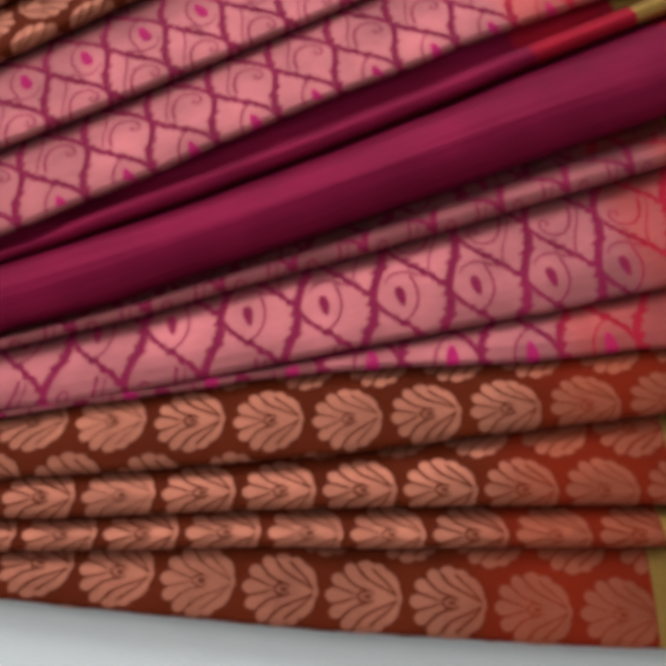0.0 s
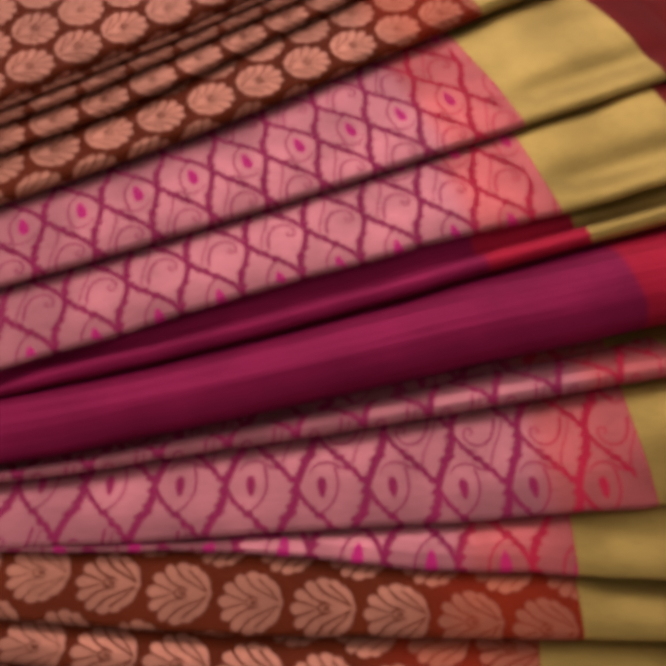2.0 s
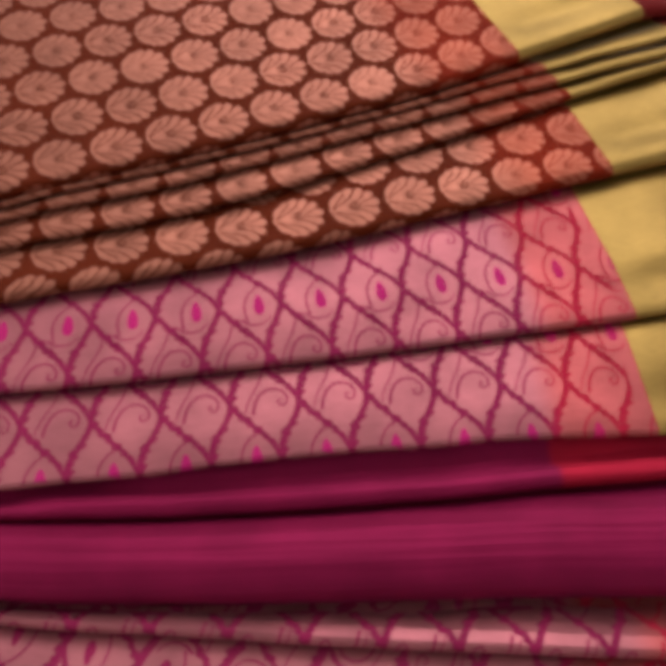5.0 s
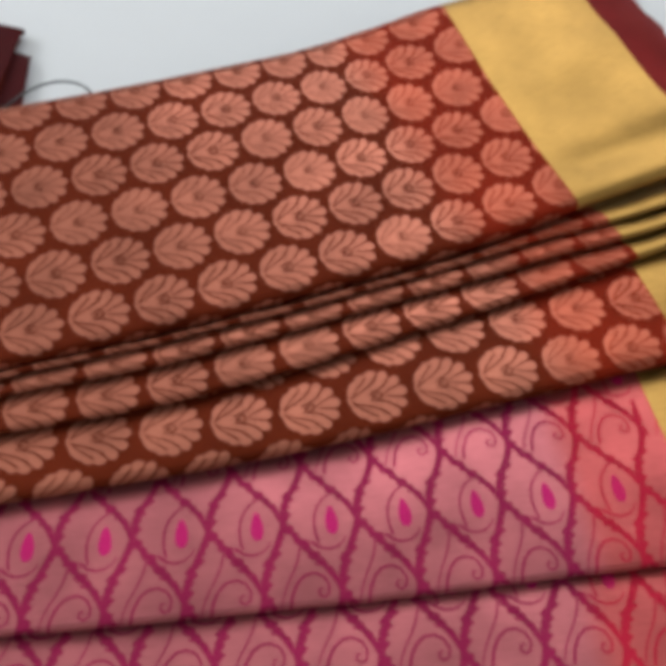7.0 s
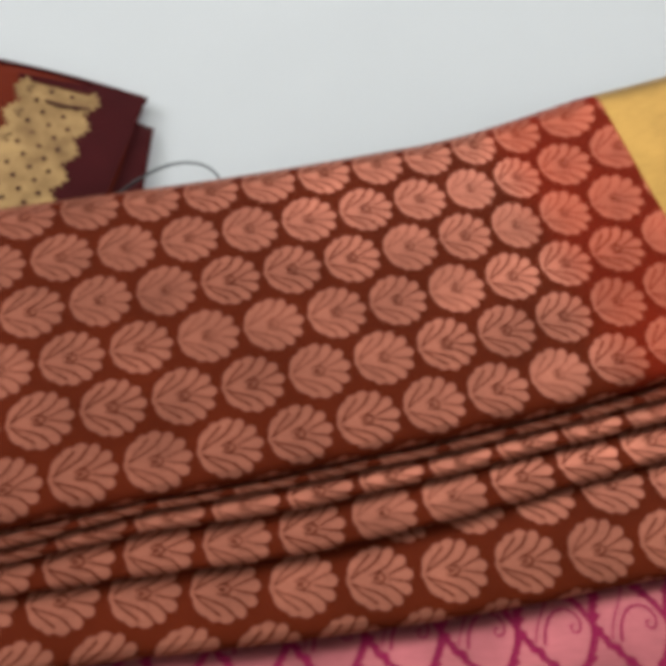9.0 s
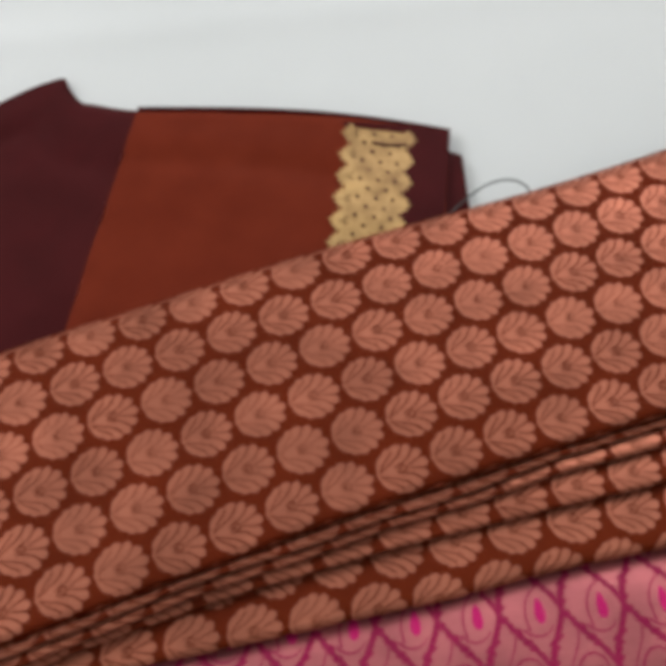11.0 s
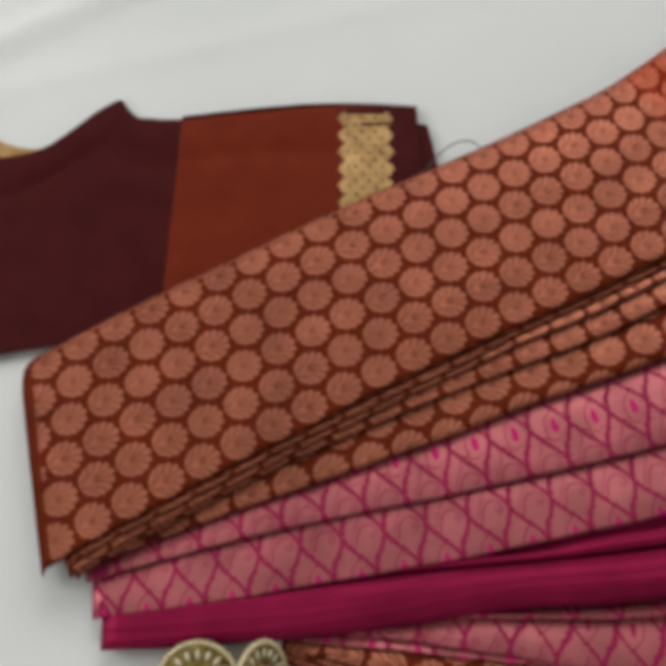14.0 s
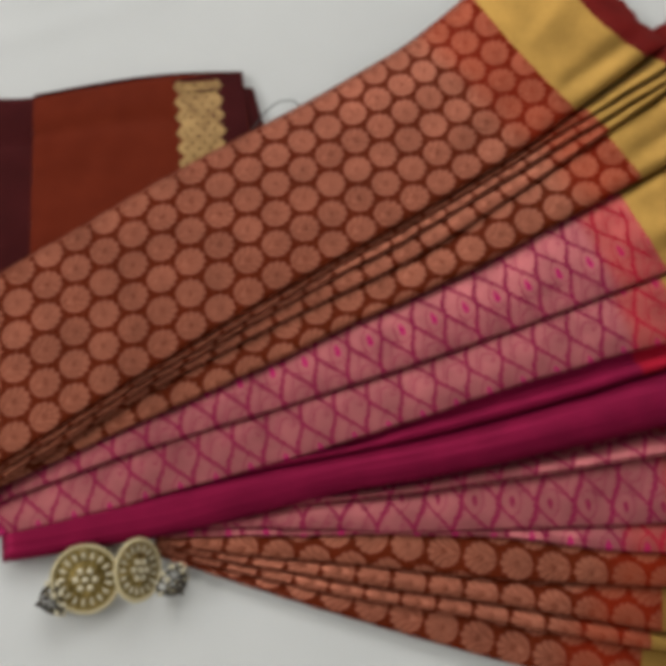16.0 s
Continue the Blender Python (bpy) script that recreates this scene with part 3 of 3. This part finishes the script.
def cloth_between(name, top, bottom, z, mat, parent, label="", nu=60, nv=36, crease=0.0, edge=0.003, seed=0.0):
    """A thin layer of cloth between two plan lines, its top edge turned down."""
    (tc, _), (bc, _) = smooth_curve(top, 0.002), smooth_curve(bottom, 0.002)

    def place(u, v):
        a, b = along(tc, u), along(bc, u)
        p = a + (b - a) * v
        back = v * np.linalg.norm(b - a)
        h = z + 0.0012 * noise.noise(Vector((p[0] * 18, p[1] * 18, seed))) + 0.0005 * noise.noise(Vector((p[0] * 60, p[1] * 60, seed)))
        h -= crease * math.exp(-((back - 0.030 - 0.006 * u) / 0.005) ** 2) - 0.6 * crease * math.exp(-((back - 0.018) / 0.008) ** 2)
        q = max(0.0, 1 - back / edge)
        return (p[0], p[1], h - (z - 0.0006) * 0.8 * q * q)
    return grid_mesh(name, place, np.linspace(0, 1, nu), np.linspace(0, 1, nv), mat, parent, label)


blouse = tagged(new("blouse"), "dark maroon silk blouse with rust sleeve and gold cuff", "blouse")
cloth_between("neckline", [(-0.56, 0.267), (-0.50, 0.268), (-0.446, 0.279), (-0.425, 0.2775), (-0.408, 0.282)],
              [(-0.56, 0.22), (-0.50, 0.225), (-0.435, 0.25), (-0.415, 0.255), (-0.40, 0.265)], 0.0022, CUFF_GOLD, blouse, "gold brocade neckline edging", 30, 14)
cloth_between("body", [(-0.56, 0.250), (-0.50, 0.253), (-0.445, 0.263), (-0.418, 0.2735), (-0.401, 0.289), (-0.389, 0.316), (-0.3785, 0.3325), (-0.374, 0.329), (-0.362, 0.3235), (-0.357, 0.3255), (-0.347, 0.328), (-0.335, 0.333)],
              [(-0.56, 0.025), (-0.48, 0.077), (-0.42, 0.117), (-0.363, 0.155), (-0.342, 0.169), (-0.300, 0.190), (-0.279, 0.190)], 0.0042, MAROON, blouse, "dark maroon silk body", 110, 40, 0.0012)
SLEEVE_TOP = [(-0.335, 0.333), (-0.301, 0.3515), (-0.268, 0.368), (-0.236, 0.3805), (-0.2065, 0.3895)]
SLEEVE_LOW = [(-0.279, 0.190), (-0.230, 0.215), (-0.200, 0.245), (-0.178, 0.270), (-0.160, 0.290)]
cloth_between("lower_layer", [(-0.240, 0.367), (-0.215, 0.377), (-0.196, 0.381)], [(-0.19, 0.26), (-0.165, 0.285), (-0.150, 0.31)], 0.0022, MAROON, blouse, "dark maroon back of the cuff", 24, 24)
tube("piping", [(x, y - 0.0006, 0.0026) for x, y in smooth_curve(SLEEVE_TOP, 0.003)[0]], 0.0014, MAROON, blouse)
sleeve = cloth_between("sleeve", SLEEVE_TOP, SLEEVE_LOW, 0.0044, RUST, blouse, "rust-red silk sleeve", 80, 40, 0.0012, seed=3.0)


def sleeve_point(a, b, lift):
    """A place on the cuff: a metres along the sleeve from the cuff's inner edge, b metres down from the top edge."""
    origin, right, down = np.array((-0.2490, 0.3722)), np.array((0.940, 0.341)), np.array((0.400, -0.9165))
    p = origin + right * a + down * b
    h = 0.0044 + 0.0012 * noise.noise(Vector((p[0] * 18, p[1] * 18, 3.0))) + 0.0005 * noise.noise(Vector((p[0] * 60, p[1] * 60, 3.0)))
    return (p[0], p[1], h + lift)


def cuff_mesh(name, polys, lift, mat, label=""):
    verts, faces = [], []
    for poly in polys:
        base = len(verts)
        verts += [sleeve_point(a, b, lift) for a, b in poly]
        faces.append(tuple(range(base, base + len(poly))))
    return mesh_object(name, verts, faces, mat, sleeve, None, True, label)


def cuff_band(name, top, a0, a1, bottom, lift, mat, label):
    """A band on the cuff from the line top(a) down to bottom, in one sheet."""
    return grid_mesh(name, lambda a, f: sleeve_point(a, top(a) + (bottom - top(a)) * f, lift), np.linspace(a0, a1, 9), np.linspace(0, 1, 24), mat, sleeve, label)


cuff_band("cuff_hem", lambda a: -0.001, 0.0262, 0.0464, 0.094, 0.0008, MAROON, "dark maroon cuff hem")
cuff_band("cuff_edge", lambda a: 0.0035 * (0.031 - a) / 0.04, -0.001, 0.0260, 0.0045, 0.0008, MAROON, "dark maroon edge over the gold band")
cuff_gold = []
for k in range(22):
    b = 0.0055 + 0.0035 * k
    cuff_gold.append([(0.0035, b), (0.0035, b + 0.0035), (0.0275, b + 0.0035), (0.0275, b)])
for k in range(7):
    b = 0.0085 + 0.0115 * k
    for side, edge in ((-1, 0.0045), (1, 0.0265)):
        for deg in (-62, -31, 0, 31, 62):
            c, s_ = math.cos(radians(deg)), math.sin(radians(deg))
            long = 0.0062 if deg else 0.0072
            tip = (edge + side * long * c * 0.85, b + long * s_)
            nx, ny = -s_ * 0.0013, side * c * 0.0013
            mid = (edge + (tip[0] - edge) * 0.6, b + (tip[1] - b) * 0.6)
            cuff_gold.append([(edge, b), (mid[0] + nx, mid[1] + ny), tip, (mid[0] - nx, mid[1] - ny)])
tagged(cuff_mesh("cuff_brocade", cuff_gold, 0.0010, CUFF_GOLD, "gold brocade cuff band with leaf edges"), kind="stuff")
dots = []
for k in range(16):
    for c in ((0.0095, 0.0175, 0.0245) if k % 2 else (0.0135, 0.0212)):
        dots.append([(c + 0.00095 * math.cos(a), 0.008 + 0.0048 * k + 0.00095 * math.sin(a)) for a in [math.pi * j / 4 for j in range(8)]])
for k in range(8):
    b = 0.0143 + 0.0115 * k - 0.0058
    for d in (-1, 1):
        dots.append([(0.003, b), (0.0065, b + d * 0.0020), (0.0068, b + d * 0.0012)])
# shade of a short pinched crease, painted as a dark sliver across the band
dots.append([(0.0125, 0.0118), (0.0200, 0.0122), (0.0290, 0.0108), (0.0290, 0.0120), (0.0200, 0.0136), (0.0125, 0.0130)])
tagged(cuff_mesh("cuff_dots_and_crease_shade", dots, 0.00125, CUFF_DARK, "small dark woven dots and a painted crease shade"), kind="stuff")


# ---- the loose thread ----
knots = [(-0.1865, 0.3475), (-0.1835, 0.3550), (-0.1795, 0.3645), (-0.1735, 0.3725), (-0.1675, 0.3760), (-0.1620, 0.3755), (-0.1570, 0.3715)]
arc = smooth_curve(knots, 0.0015)[0]
thread = tube("loose_thread", [(x, y, 0.0035 + 0.005 * math.sin(math.pi * i / (len(arc) - 1))) for i, (x, y) in enumerate(arc)], 0.00045, THREAD)
tagged(thread, "thin dark loose thread looping off the cloth edge", "thread")


# ---- the earrings ----
def lathe(profile, sides=40):
    bm = bmesh.new()
    rings = [[bm.verts.new((r * math.cos(a), r * math.sin(a), z)) for a in [2 * math.pi * k / sides for k in range(sides)]] for r, z in profile]
    for low, high in zip(rings, rings[1:]):
        for k in range(sides):
            bm.faces.new((low[k], low[(k + 1) % sides], high[(k + 1) % sides], high[k]))
    bm.faces.new(rings[-1])
    bm.faces.new(rings[0][::-1])
    return bm


def ball_mesh(name, radius, mat, stretch=(1, 1, 1)):
    bm = bmesh.new()
    bmesh.ops.create_icosphere(bm, subdivisions=2, radius=radius)
    for v in bm.verts:
        v.co = Vector([v.co[k] * stretch[k] for k in range(3)])
    me = bpy.data.meshes.new(name)
    bm.to_mesh(me)
    bm.free()
    me.polygons.foreach_set("use_smooth", [True] * len(me.polygons))
    me.materials.append(mat)
    return me


RIM_PEARL = ball_mesh("rim_pearl", 0.00135, PEARL)
SMALL_PEARL = ball_mesh("small_pearl", 0.0019, STONE)
SPOKE_STONE = ball_mesh("spoke_stone", 0.001, STONE, (2.5, 1.15, 0.9))
BIG_STONE = ball_mesh("drop_stone", 0.0027, STONE, (1.1, 0.9, 0.6))


def bead(name, me, parent, x, y, z, turn=0.0):
    ob = new(name, me)
    ob.parent = parent
    ob.matrix_basis = pose(x, y, z, 0, 0, math.degrees(turn))
    return ob


def earring(m, bell_at, bell_turn, R):
    root = tagged(new("earring"), "antique gold stud earring with pearl rim and dark bell", "earring", "pair of earrings")
    disc = part("disc", lathe([(R * 0.9, -0.0016), (R, -0.0008), (R, 0.0006), (R * 0.92, 0.0012), (R * 0.55, 0.0010), (R * 0.45, 0.0020), (R * 0.15, 0.0030), (0.0003, 0.0031)]), OLD_GOLD, root, "engraved antique gold disc")
    for k in range(44):
        a = 2 * math.pi * k / 44
        bead("pearl", RIM_PEARL, disc, R * math.cos(a), R * math.sin(a), 0.0012)
    for k in range(17):
        a = 2 * math.pi * (k + 0.5) / 17
        bead("stone", SPOKE_STONE, disc, R * 0.71 * math.cos(a), R * 0.71 * math.sin(a), 0.0018, a)
    for k in range(6):
        a = 2 * math.pi * k / 6
        bead("pearl", SMALL_PEARL, disc, R * 0.29 * math.cos(a), R * 0.29 * math.sin(a), 0.0028)
    bead("pearl", SMALL_PEARL, disc, 0, 0, 0.0034)
    bell = part("bell", lathe([(0.0034, 0.0100), (0.0030, 0.0112), (0.0018, 0.0122), (0.0010, 0.0140)], 16), DARK_METAL, root, "blackened openwork bell cap")
    bell.matrix_basis = m.inverted() @ pose(*bell_at, *bell_turn) @ Matrix.Scale(0.84, 4)
    turn = [2 * math.pi * k / 36 for k in range(37)]
    tube("rim", [(0.0112 * math.cos(a), 0.0112 * math.sin(a), 0.0) for a in turn], 0.0009, DARK_METAL, bell)
    tube("rim", [(0.0086 * math.cos(a), 0.0086 * math.sin(a), 0.0058) for a in turn], 0.0006, DARK_METAL, bell)
    for k in range(10):
        a = 2 * math.pi * k / 10
        tube("rib", [(r * math.cos(a + b), r * math.sin(a + b), z) for r, z, b in ((0.0112, 0.0, 0.0), (0.0106, 0.0026, 0.10), (0.0088, 0.0056, 0.0), (0.0064, 0.0084, -0.08), (0.0032, 0.0104, 0.0))], 0.00055, DARK_METAL, bell)
    for k in range(10):
        a = 2 * math.pi * (k + 0.5) / 10
        bead("pearl", SMALL_PEARL, bell, 0.0118 * math.cos(a), 0.0118 * math.sin(a), -0.0010)
    for k in range(5):
        a = 2 * math.pi * (k + 0.3) / 5
        bead("stone", BIG_STONE, bell, 0.0103 * math.cos(a), 0.0103 * math.sin(a), 0.0036, a)
    root.matrix_basis = m
    return root


earring(pose(-0.1835, 0.0515, 0.0105, 14, 10, 20), (-0.1960, 0.0370, 0.0085), (64, 0, -50), 0.0184)
earring(pose(-0.1568, 0.0645, 0.0150, 8, 56, 24), (-0.1380, 0.0650, 0.0085), (72, 0, 62), 0.0164)
